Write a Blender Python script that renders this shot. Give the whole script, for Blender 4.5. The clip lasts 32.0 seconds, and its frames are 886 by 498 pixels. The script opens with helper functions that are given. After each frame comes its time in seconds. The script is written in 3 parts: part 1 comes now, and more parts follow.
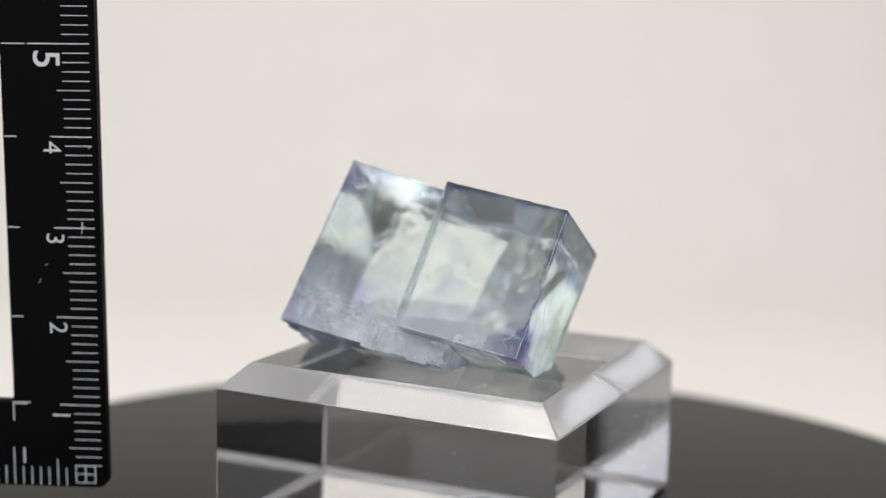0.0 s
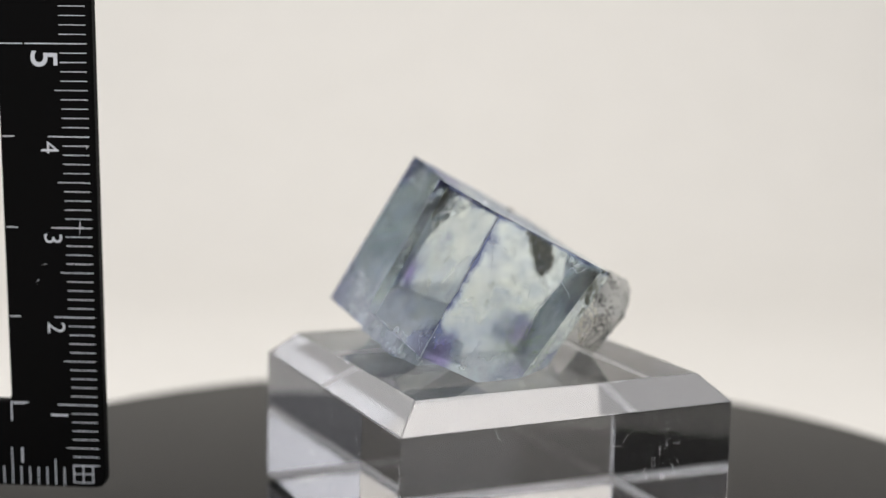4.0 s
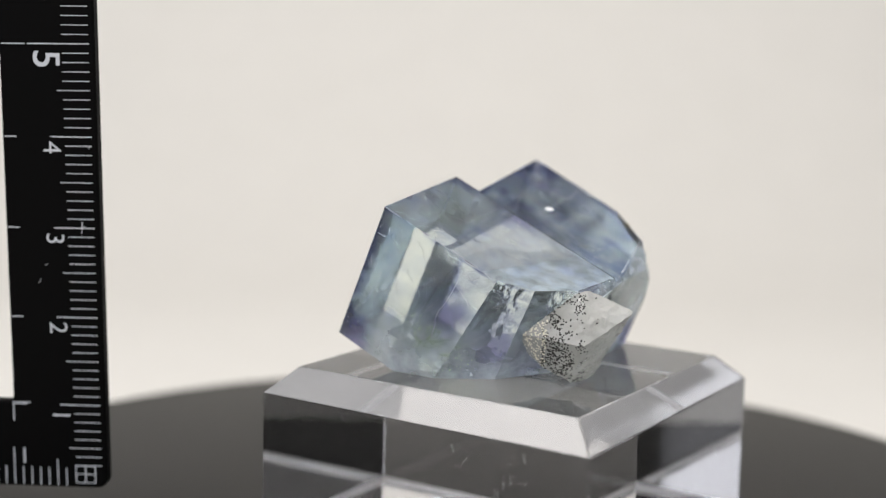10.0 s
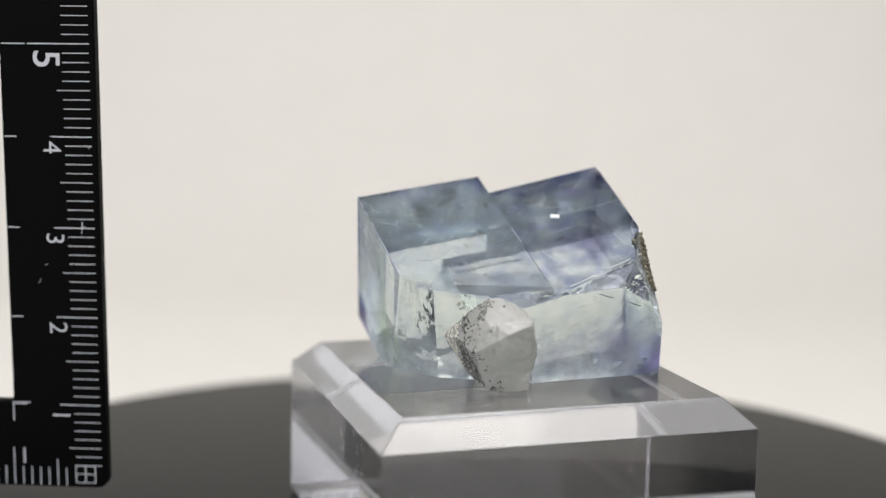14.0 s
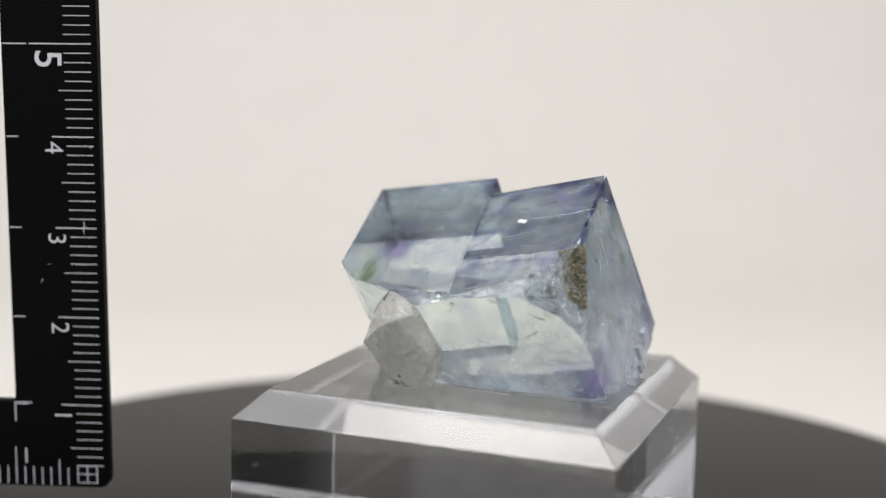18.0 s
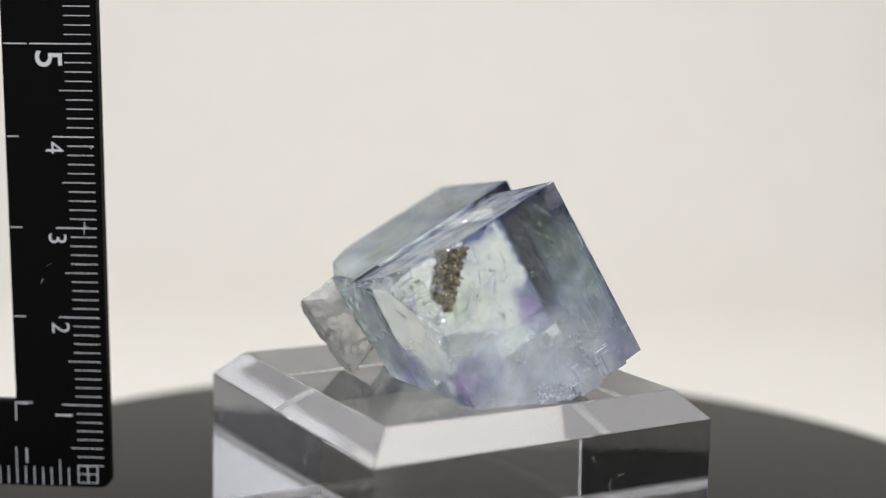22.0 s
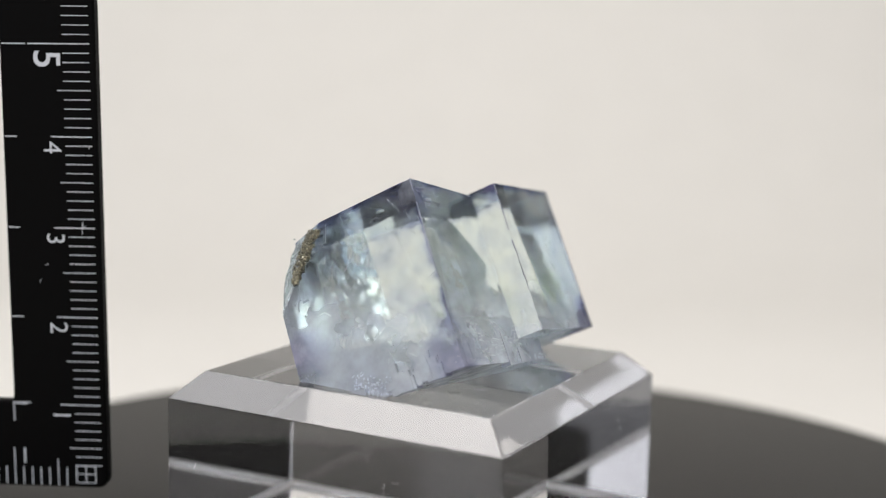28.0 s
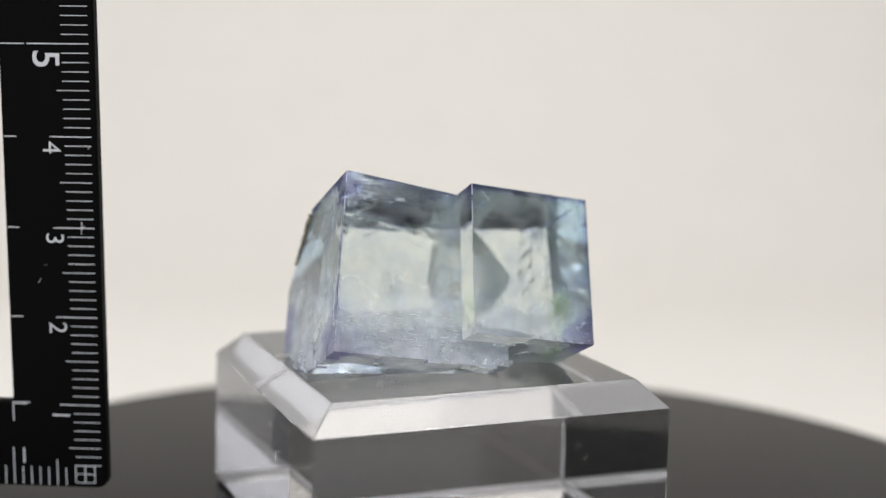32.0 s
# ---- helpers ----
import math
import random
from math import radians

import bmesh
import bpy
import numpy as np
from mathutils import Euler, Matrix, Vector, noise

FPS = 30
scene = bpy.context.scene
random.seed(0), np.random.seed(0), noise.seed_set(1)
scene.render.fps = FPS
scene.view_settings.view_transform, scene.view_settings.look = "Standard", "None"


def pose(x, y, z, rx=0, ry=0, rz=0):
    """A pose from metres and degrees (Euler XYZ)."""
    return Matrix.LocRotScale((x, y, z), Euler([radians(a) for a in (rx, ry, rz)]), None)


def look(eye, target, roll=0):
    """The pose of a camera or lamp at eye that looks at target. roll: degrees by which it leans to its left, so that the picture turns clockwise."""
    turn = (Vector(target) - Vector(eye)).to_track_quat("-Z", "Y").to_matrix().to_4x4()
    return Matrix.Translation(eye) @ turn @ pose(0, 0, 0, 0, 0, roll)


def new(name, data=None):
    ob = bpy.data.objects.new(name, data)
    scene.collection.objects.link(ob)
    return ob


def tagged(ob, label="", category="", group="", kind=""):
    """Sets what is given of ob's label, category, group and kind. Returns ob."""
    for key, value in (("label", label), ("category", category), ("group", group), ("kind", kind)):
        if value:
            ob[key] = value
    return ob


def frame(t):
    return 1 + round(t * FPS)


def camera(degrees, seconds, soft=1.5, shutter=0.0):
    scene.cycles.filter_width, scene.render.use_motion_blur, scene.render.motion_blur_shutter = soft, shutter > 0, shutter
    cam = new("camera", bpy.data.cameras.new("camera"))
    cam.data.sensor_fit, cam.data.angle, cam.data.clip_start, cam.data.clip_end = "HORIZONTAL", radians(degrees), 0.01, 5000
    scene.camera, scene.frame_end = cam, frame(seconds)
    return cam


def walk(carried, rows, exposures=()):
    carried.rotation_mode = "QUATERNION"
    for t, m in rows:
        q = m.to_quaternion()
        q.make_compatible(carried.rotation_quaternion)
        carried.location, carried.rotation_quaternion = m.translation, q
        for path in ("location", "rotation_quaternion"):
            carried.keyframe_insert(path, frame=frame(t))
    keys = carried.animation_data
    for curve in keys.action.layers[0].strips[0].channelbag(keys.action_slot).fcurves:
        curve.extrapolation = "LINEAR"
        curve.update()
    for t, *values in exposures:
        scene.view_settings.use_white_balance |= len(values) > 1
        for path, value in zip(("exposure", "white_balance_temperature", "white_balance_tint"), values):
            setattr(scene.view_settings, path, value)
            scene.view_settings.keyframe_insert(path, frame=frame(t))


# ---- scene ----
from mathutils.bvhtree import BVHTree

cam = camera(35.01, 32.0, soft=1.0)

# heights in metres
SHOULDER = 0.0152          # lower edge of the stand's chamfer
PLATTER = -0.0008          # top of the turntable's platter
CHAMFER = 0.0028
TOP = SHOULDER + CHAMFER
EYE = Vector((-0.00318, -0.15451, 0.05398))
PITCH = radians(8.589)
AIM = EYE + Vector((0, math.cos(PITCH), -math.sin(PITCH)))
SPIN = 9.7587              # degrees a second, clockwise from above
walk(cam, [(0.0, look(EYE, AIM, 1.397)), (32.0, look(EYE, AIM, 1.397))])
cam.data.dof.use_dof = True
cam.data.dof.focus_distance = 0.146
cam.data.dof.aperture_fstop = 13.0

# ---------------------------------------------------------------- light
world = bpy.data.worlds.new("studio")
scene.world = world
world.use_nodes = True
world.node_tree.nodes["Background"].inputs[0].default_value = (0.95, 0.97, 1.0, 1)
world.node_tree.nodes["Background"].inputs[1].default_value = 0.02


def softbox(name, eye, target, width, height, watts, tint):
    data = bpy.data.lights.new(name, "AREA")
    data.shape, data.size, data.size_y = "RECTANGLE", width, height
    data.energy, data.color = watts, tint
    lamp = new(name, data)
    lamp.matrix_world = look(eye, target)
    return lamp


softbox("lamp_left", (-0.382, -0.195, 0.445), (0, 0.02, 0.02), 0.20, 0.04, 1.12, (0.95, 0.96, 1.0))
softbox("lamp_right", (0.382, -0.195, 0.445), (0, 0.02, 0.02), 0.20, 0.04, 0.62, (0.95, 0.96, 1.0))
softbox("softbox_top", (0.0, 0.05, 0.55), (0, 0.18, 0.0), 0.5, 0.35, 1.3, (1.0, 0.955, 0.895))
softbox("softbox_front_left", (-0.40, -0.475, 0.20), (0, 0, 0.03), 0.40, 0.42, 0.40, (0.93, 0.94, 1.0))
softbox("softbox_front_right", (0.40, -0.475, 0.20), (0, 0, 0.03), 0.40, 0.42, 0.33, (0.93, 0.94, 1.0))
softbox("softbox_over_camera", (0.0, -0.50, 0.52), (0, 0, 0.02), 1.15, 0.30, 1.85, (1.0, 0.975, 0.925))
# added weak fill high on the right, no known source
softbox("fill_right_high", (0.68, 0.06, 0.62), (0, 0, 0.03), 0.45, 0.45, 0.06, (1.0, 0.97, 0.95))
scene.view_settings.exposure = 0.37


# ---------------------------------------------------------------- materials
def material(name, colour=(0.8, 0.8, 0.8), rough=0.5, **more):
    m = bpy.data.materials.new(name)
    m.use_nodes = True
    b = m.node_tree.nodes["Principled BSDF"]
    b.inputs["Base Color"].default_value = (*colour, 1)
    b.inputs["Roughness"].default_value = rough
    for key, value in more.items():
        b.inputs[key.replace("_", " ")].default_value = value
    return m


def node(m, kind, **values):
    n = m.node_tree.nodes.new(kind)
    for key, value in values.items():
        if key.startswith("in_"):
            n.inputs[key[3:].replace("_", " ")].default_value = value
        else:
            setattr(n, key, value)
    return n


def wire(m, a, out, b, inp):
    m.node_tree.links.new(a.outputs[out], b.inputs[inp])


def shader(m):
    return m.node_tree.nodes["Principled BSDF"]


def ramp(m, stops):
    n = m.node_tree.nodes.new("ShaderNodeValToRGB")
    e = n.color_ramp.elements
    while len(e) < len(stops):
        e.new(0.5)
    for el, (at, c) in zip(e, stops):
        el.position, el.color = at, (*c, 1)
    return n


def grain(m, scale, lo, hi, detail=4.0, where="Object"):
    """Base colour between two tones by noise."""
    co = node(m, "ShaderNodeTexCoord")
    no = node(m, "ShaderNodeTexNoise", in_Scale=scale, in_Detail=detail)
    wire(m, co, where, no, "Vector")
    ra = ramp(m, [(0.3, lo), (0.7, hi)])
    wire(m, no, "Fac", ra, "Fac")
    wire(m, ra, "Color", shader(m), "Base Color")
    return co


def bump(m, scale, strength, distance, detail=3.0):
    co = node(m, "ShaderNodeTexCoord")
    no = node(m, "ShaderNodeTexNoise", in_Scale=scale, in_Detail=detail)
    wire(m, co, "Object", no, "Vector")
    bu = node(m, "ShaderNodeBump", in_Strength=strength, in_Distance=distance)
    wire(m, no, "Fac", bu, "Height")
    wire(m, bu, "Normal", shader(m), "Normal")


paper = material("backdrop_paper", (0.80, 0.785, 0.76), 0.9)
grain(paper, 60, (0.79, 0.77, 0.735), (0.81, 0.79, 0.755))
table_wood = material("table_wood", (0.09, 0.05, 0.04), 0.55)
grain(table_wood, 14, (0.06, 0.033, 0.027), (0.11, 0.06, 0.045))
room_paint = material("room_paint", (0.56, 0.55, 0.55), 0.9)
grain(room_paint, 6, (0.53, 0.52, 0.52), (0.59, 0.58, 0.58))
platter_black = material("platter_black", (0.02, 0.02, 0.02), 0.14, Specular_IOR_Level=0.065)
grain(platter_black, 900, (0.008, 0.008, 0.008), (0.013, 0.013, 0.012))
acrylic = material("clear_acrylic", (0.985, 0.985, 1.0), 0.0, Transmission_Weight=0.994, IOR=1.49)
# sloping edges: a white share is mixed in to brighten them like reflected light
acrylic_satin = material("acrylic_lightened_edge", (0.98, 0.98, 1.0), 0.07, Transmission_Weight=0.75, IOR=1.49)
acrylic_under = material("acrylic_underside", (0.97, 0.97, 0.98), 0.0, Transmission_Weight=0.88, IOR=1.49)
acrylic_frosted = material("acrylic_sawn_base", (0.88, 0.88, 0.90), 0.6, Transmission_Weight=0.3, IOR=1.49)
bump(acrylic_frosted, 3000, 0.4, 0.0001)
scuff = material("scuff_white", (0.5, 0.5, 0.52), 0.7)
plastic_black = material("ruler_black", (0.004, 0.004, 0.004), 0.45, Specular_IOR_Level=0.03)
print_white = material("ruler_print", (0.58, 0.60, 0.64), 0.6)
pyrite = material("pyrite", (0.13, 0.12, 0.09), 0.28, Metallic=0.5)
grain(pyrite, 2600, (0.005, 0.005, 0.004), (0.40, 0.37, 0.26))
speck_dark = material("dark_grains", (0.014, 0.014, 0.012), 0.5)
green_fleck = material("green_fleck", (0.34, 0.45, 0.24), 0.6)
olive_fleck = material("olive_fleck", (0.22, 0.24, 0.15), 0.6)
cream_fleck = material("cream_fleck", (0.72, 0.69, 0.58), 0.6)
white_fleck = material("white_fleck", (0.9, 0.9, 0.9), 0.5)


def calc(m, kind, a, b=None, clamp=False):
    """A math node; a and b are numbers or (node, output)."""
    n = node(m, "ShaderNodeMath", operation=kind, use_clamp=clamp)
    for k, x in enumerate((a, b)):
        if isinstance(x, tuple):
            m.node_tree.links.new(x[0].outputs[x[1]], n.inputs[k])
        elif x is not None:
            n.inputs[k].default_value = x
    return (n, 0)


def crystal_material(name, deep, violet, rough=0.015, cloudy=0.92, relief=0.08):
    """Zoned fluorite: clear pale core, blue-grey rims along the cube faces, violet patches."""
    m = material(name, (0.9, 0.95, 0.95), rough, Transmission_Weight=0.9, IOR=1.434)
    co = node(m, "ShaderNodeTexCoord")
    wob = node(m, "ShaderNodeTexNoise", in_Scale=190.0, in_Detail=6.0, in_Roughness=0.62)
    wire(m, co, "Object", wob, "Vector")
    xyz = node(m, "ShaderNodeSeparateXYZ")
    wire(m, co, "Object", xyz, "Vector")
    left = calc(m, "LESS_THAN", (xyz, 0), -0.00001)
    along = (calc(m, "ADD", (xyz, 0), calc(m, "MULTIPLY", calc(m, "SUBTRACT", calc(m, "MULTIPLY", (xyz, 1), 0.075), calc(m, "MULTIPLY", calc(m, "SUBTRACT", (xyz, 2), 0.003), 0.045)), left)),
             calc(m, "SUBTRACT", (xyz, 1), calc(m, "MULTIPLY", calc(m, "MINIMUM", (xyz, 0), 0.0), 0.08)),
             calc(m, "SUBTRACT", (xyz, 2), calc(m, "MULTIPLY", left, 0.00305)))
    rims, skins, gaps = [], [], []
    for axis, faces in enumerate((((-0.01348, 0.47), (0.01397, 0.45)), ((0.0001, 0.73), (0.0180, 0.48)), ((0.0, 0.46), (0.0231, 0.40)))):
        near, skin = [], []
        for at, weight in faces:
            gap = calc(m, "ABSOLUTE", calc(m, "SUBTRACT", along[axis], at))
            near.append(gap)
            soft = calc(m, "EXPONENT", calc(m, "MULTIPLY", gap, -1.0 / 0.0006))
            thin = calc(m, "EXPONENT", calc(m, "MULTIPLY", gap, -1.0 / 0.00042))
            skin.append(thin)
            rims.append(calc(m, "MULTIPLY", soft, weight))
        skins.append(calc(m, "MAXIMUM", skin[0], skin[1]) if axis == 0 else skin[0])
        gaps.append(calc(m, "MINIMUM", near[0], near[1]))
    total = rims[0]
    for more in rims[1:]:
        total = calc(m, "MAXIMUM", total, more)
    # blue skins seen edge-on through the two end faces
    def fade(gap, depth):
        return calc(m, "EXPONENT", calc(m, "MULTIPLY", gap, -1.0 / depth))
    near_w = calc(m, "ABSOLUTE", along[2])
    near_v = calc(m, "ABSOLUTE", along[1])
    strips = calc(m, "ADD", calc(m, "MULTIPLY", calc(m, "MULTIPLY", fade(near_v, 0.0008), left), 0.9), calc(m, "MULTIPLY", fade(near_w, 0.00045), calc(m, "SUBTRACT", 0.75, calc(m, "MULTIPLY", left, 0.3))))
    strips = calc(m, "ADD", strips, calc(m, "MULTIPLY", fade(near_w, 0.0020), calc(m, "SUBTRACT", 0.2, calc(m, "MULTIPLY", left, 0.2))))
    edge = calc(m, "MULTIPLY", fade(gaps[0], 0.00013), strips)
    edge = calc(m, "ADD", edge, calc(m, "MULTIPLY", calc(m, "MULTIPLY", skins[1], skins[2]), 0.45))
    for at, size in (((0.0139, 0.0166, 0.0004), 0.0045), ((-0.0148, 0.0180, 0.0034), 0.0050), ((-0.0131, 0.0125, 0.0220), 0.0048),
                     ((-0.0134, -0.0008, 0.0034), 0.0042), ((-0.001, -0.0002, 0.0006), 0.0035)):
        off = node(m, "ShaderNodeVectorMath", operation="DISTANCE")
        wire(m, co, "Object", off, 0)
        off.inputs[1].default_value = at
        edge = calc(m, "ADD", edge, calc(m, "MULTIPLY", calc(m, "SUBTRACT", 1.0, calc(m, "DIVIDE", (off, "Value"), size), True), 0.75))
    rim = calc(m, "ADD", calc(m, "MULTIPLY", calc(m, "SUBTRACT", total, 0.36), 1.1, True), edge, True)
    cloud = node(m, "ShaderNodeTexNoise", in_Scale=300.0, in_Detail=5.0, in_Roughness=0.6)
    wire(m, co, "Object", cloud, "Vector")
    layers = node(m, "ShaderNodeCombineXYZ")
    for k, gap in enumerate(gaps):
        m.node_tree.links.new(gap[0].outputs[0], layers.inputs[k])
    bands = node(m, "ShaderNodeTexNoise", in_Scale=330.0, in_Detail=3.0, in_Roughness=0.45)
    wire(m, layers, "Vector", bands, "Vector")
    both = calc(m, "ADD", calc(m, "MULTIPLY", (cloud, "Fac"), 0.45), calc(m, "MULTIPLY", (bands, "Fac"), 0.55))
    zone = calc(m, "ADD", calc(m, "MULTIPLY", rim, calc(m, "SUBTRACT", calc(m, "MULTIPLY", both, 8.8), 3.4)), calc(m, "MULTIPLY", calc(m, "SUBTRACT", both, 0.46), 1.0), True)
    zone = calc(m, "ADD", zone, calc(m, "MULTIPLY", edge, 0.5), True)
    tone = ramp(m, [(0.0, (0.905, 0.985, 0.94)), (0.26, (0.73, 0.83, 0.89)), (0.55, (0.34, 0.40, 0.58)), (0.9, deep)])
    m.node_tree.links.new(zone[0].outputs[0], tone.inputs["Fac"])
    patch = node(m, "ShaderNodeTexNoise", in_Scale=230.0, in_Detail=2.0)
    wire(m, layers, "Vector", patch, "Vector")
    spots = ramp(m, [(0.55, (0, 0, 0)), (0.68, (1, 1, 1))])
    wire(m, patch, "Fac", spots, "Fac")
    foot = calc(m, "MULTIPLY", calc(m, "SUBTRACT", (xyz, 1), 0.0150), 160.0, True)
    much = calc(m, "ADD", calc(m, "MULTIPLY", (spots, "Color"), calc(m, "MULTIPLY", rim, 0.45)), calc(m, "MULTIPLY", foot, calc(m, "MULTIPLY", (cloud, "Fac"), 0.65)), True)
    for at, size in (((0.0138, 0.0163, 0.0022), 0.0020), ((-0.0134, 0.0120, 0.0224), 0.0024),
                     ((-0.009, -0.0006, 0.0065), 0.0026)):
        gap = node(m, "ShaderNodeVectorMath", operation="DISTANCE")
        wire(m, co, "Object", gap, 0)
        gap.inputs[1].default_value = at
        glow = calc(m, "MULTIPLY", calc(m, "SUBTRACT", 1.0, calc(m, "DIVIDE", (gap, "Value"), size), True), calc(m, "MULTIPLY", (cloud, "Fac"), 1.9))
        much = calc(m, "ADD", much, glow, True)
    mix = node(m, "ShaderNodeMix", data_type="RGBA")
    m.node_tree.links.new(much[0].outputs[0], mix.inputs[0])
    m.node_tree.links.new(tone.outputs[0], mix.inputs[6])
    mix.inputs[7].default_value = (*violet, 1)
    moss = node(m, "ShaderNodeVectorMath", operation="DISTANCE")
    wire(m, co, "Object", moss, 0)
    moss.inputs[1].default_value = (0.0138, 0.0108, 0.0105)
    mossy = calc(m, "MULTIPLY", calc(m, "SUBTRACT", 1.0, calc(m, "DIVIDE", (moss, "Value"), 0.0052), True), calc(m, "MULTIPLY", (cloud, "Fac"), 1.6))
    green = node(m, "ShaderNodeMix", data_type="RGBA")
    m.node_tree.links.new(mossy[0].outputs[0], green.inputs[0])
    m.node_tree.links.new(mix.outputs[2], green.inputs[6])
    green.inputs[7].default_value = (0.50, 0.66, 0.36, 1)
    tint = node(m, "ShaderNodeGamma", in_Gamma=0.52)
    m.node_tree.links.new(green.outputs[2], tint.inputs["Color"])
    glass = node(m, "ShaderNodeBsdfGlass", in_IOR=1.434, in_Roughness=rough)
    wire(m, tint, "Color", glass, "Color")
    haze = node(m, "ShaderNodeMix", data_type="RGBA")
    haze.inputs[0].default_value, haze.inputs[7].default_value = 0.76, (0.81, 0.85, 0.95, 1)
    m.node_tree.links.new(green.outputs[2], haze.inputs[6])
    m.node_tree.links.new(haze.outputs[2], shader(m).inputs["Base Color"])
    shader(m).inputs["Transmission Weight"].default_value = 0.0
    shader(m).inputs["Roughness"].default_value = 0.35
    low = calc(m, "ADD", calc(m, "MULTIPLY", (xyz, 1), 0.885), calc(m, "MULTIPLY", (xyz, 2), 0.4425))
    milk = calc(m, "MULTIPLY", calc(m, "SUBTRACT", low, 0.0105), 140.0, True)
    clear = ramp(m, [(0.35, (1.0, 1.0, 1.0)), (0.75, (cloudy, cloudy, cloudy))])
    wire(m, cloud, "Fac", clear, "Fac")
    passing = calc(m, "SUBTRACT", (clear, "Color"), calc(m, "MULTIPLY", calc(m, "MULTIPLY", milk, (cloud, "Fac")), 0.62), True)
    veil = calc(m, "MULTIPLY", calc(m, "MULTIPLY", calc(m, "SUBTRACT", (wob, "Fac"), 0.50, True), 2.2), calc(m, "ADD", calc(m, "MULTIPLY", rim, 0.5), 0.12))
    passing = calc(m, "SUBTRACT", passing, veil, True)
    milky = node(m, "ShaderNodeMixShader")
    m.node_tree.links.new(passing[0].outputs[0], milky.inputs[0])
    m.node_tree.links.new(shader(m).outputs[0], milky.inputs[1])
    m.node_tree.links.new(glass.outputs[0], milky.inputs[2])
    m.node_tree.links.new(milky.outputs[0], m.node_tree.nodes["Material Output"].inputs["Surface"])
    fine = node(m, "ShaderNodeTexNoise", in_Scale=900.0, in_Detail=4.0)
    wire(m, co, "Object", fine, "Vector")
    terrace = node(m, "ShaderNodeTexVoronoi", distance="CHEBYCHEV", in_Scale=420.0)
    wire(m, co, "Object", terrace, "Vector")
    pits = node(m, "ShaderNodeTexVoronoi", in_Scale=1500.0, in_Randomness=1.0)
    wire(m, co, "Object", pits, "Vector")
    sunk = calc(m, "MULTIPLY", calc(m, "SUBTRACT", 0.16, (pits, "Distance"), True), 0.7)
    height = calc(m, "SUBTRACT", calc(m, "ADD", (fine, "Fac"), calc(m, "MULTIPLY", (terrace, "Color"), 0.10)), sunk)
    bu = node(m, "ShaderNodeBump", in_Strength=relief, in_Distance=0.0002)
    m.node_tree.links.new(height[0].outputs[0], bu.inputs["Height"])
    wire(m, bu, "Normal", shader(m), "Normal")
    wire(m, bu, "Normal", glass, "Normal")
    return m


fluorite = crystal_material("fluorite", (0.045, 0.06, 0.19), (0.19, 0.10, 0.46))
fluorite_broken = crystal_material("fluorite_broken", (0.78, 0.85, 0.92), (0.66, 0.64, 0.84), 0.11, 0.52, 0.2)
fluorite_hollow = crystal_material("fluorite_hollow", (0.62, 0.72, 0.82), (0.60, 0.58, 0.80), 0.04, 0.86, 0.14)
fluorite_foot = crystal_material("fluorite_foot", (0.90, 0.90, 0.97), (0.80, 0.75, 0.95), 0.45, 0.2, 0.6)
quartz = material("quartz", (0.95, 0.95, 0.91), 0.16, Transmission_Weight=0.66, IOR=1.54)
grain(quartz, 500, (0.93, 0.93, 0.88), (0.98, 0.98, 0.96))
bump(quartz, 2200, 0.4, 0.0002, 6.0)


# ---------------------------------------------------------------- mesh helpers
def finish(bm, name, mat):
    bmesh.ops.recalc_face_normals(bm, faces=bm.faces)
    me = bpy.data.meshes.new(name)
    bm.to_mesh(me)
    bm.free()
    if mat:
        me.materials.append(mat)
    return me


def part(name, bm, mat, parent=None, label=""):
    ob = new(name, finish(bm, name, mat))
    ob.parent = parent
    return tagged(ob, label) if label else ob


def box(bm, lo, hi):
    g = bmesh.ops.create_cube(bm, size=1)
    for v in g["verts"]:
        v.co = [l + (h - l) * (c + 0.5) for c, l, h in zip(v.co, lo, hi)]
    return g["verts"]


def lathe(profile, steps):
    """Solid of revolution round z through (radius, height) points."""
    bm = bmesh.new()
    rings = []
    for r, z in profile:
        rings.append([bm.verts.new((r * math.cos(a), r * math.sin(a), z))
                      for a in (2 * math.pi * k / steps for k in range(steps))])
    for a, b in zip(rings, rings[1:]):
        for k in range(steps):
            bm.faces.new((a[k], a[(k + 1) % steps], b[(k + 1) % steps], b[k]))
    bm.faces.new(rings[0])
    bm.faces.new(rings[-1])
    return bm


def cut(bm, co, normal):
    """Keep the side that the normal points away from, and close the cut."""
    g = bmesh.ops.bisect_plane(bm, geom=bm.verts[:] + bm.edges[:] + bm.faces[:], dist=1e-9,
                               plane_co=co, plane_no=normal, clear_outer=True)
    edges = [e for e in g["geom_cut"] if isinstance(e, bmesh.types.BMEdge)]
    if len(edges) > 2:
        bmesh.ops.contextual_create(bm, geom=edges)


def convex(planes, size=0.1):
    bm = bmesh.new()
    bmesh.ops.create_cube(bm, size=size)
    for co, no in planes:
        cut(bm, Vector(co), Vector(no))
    return bm


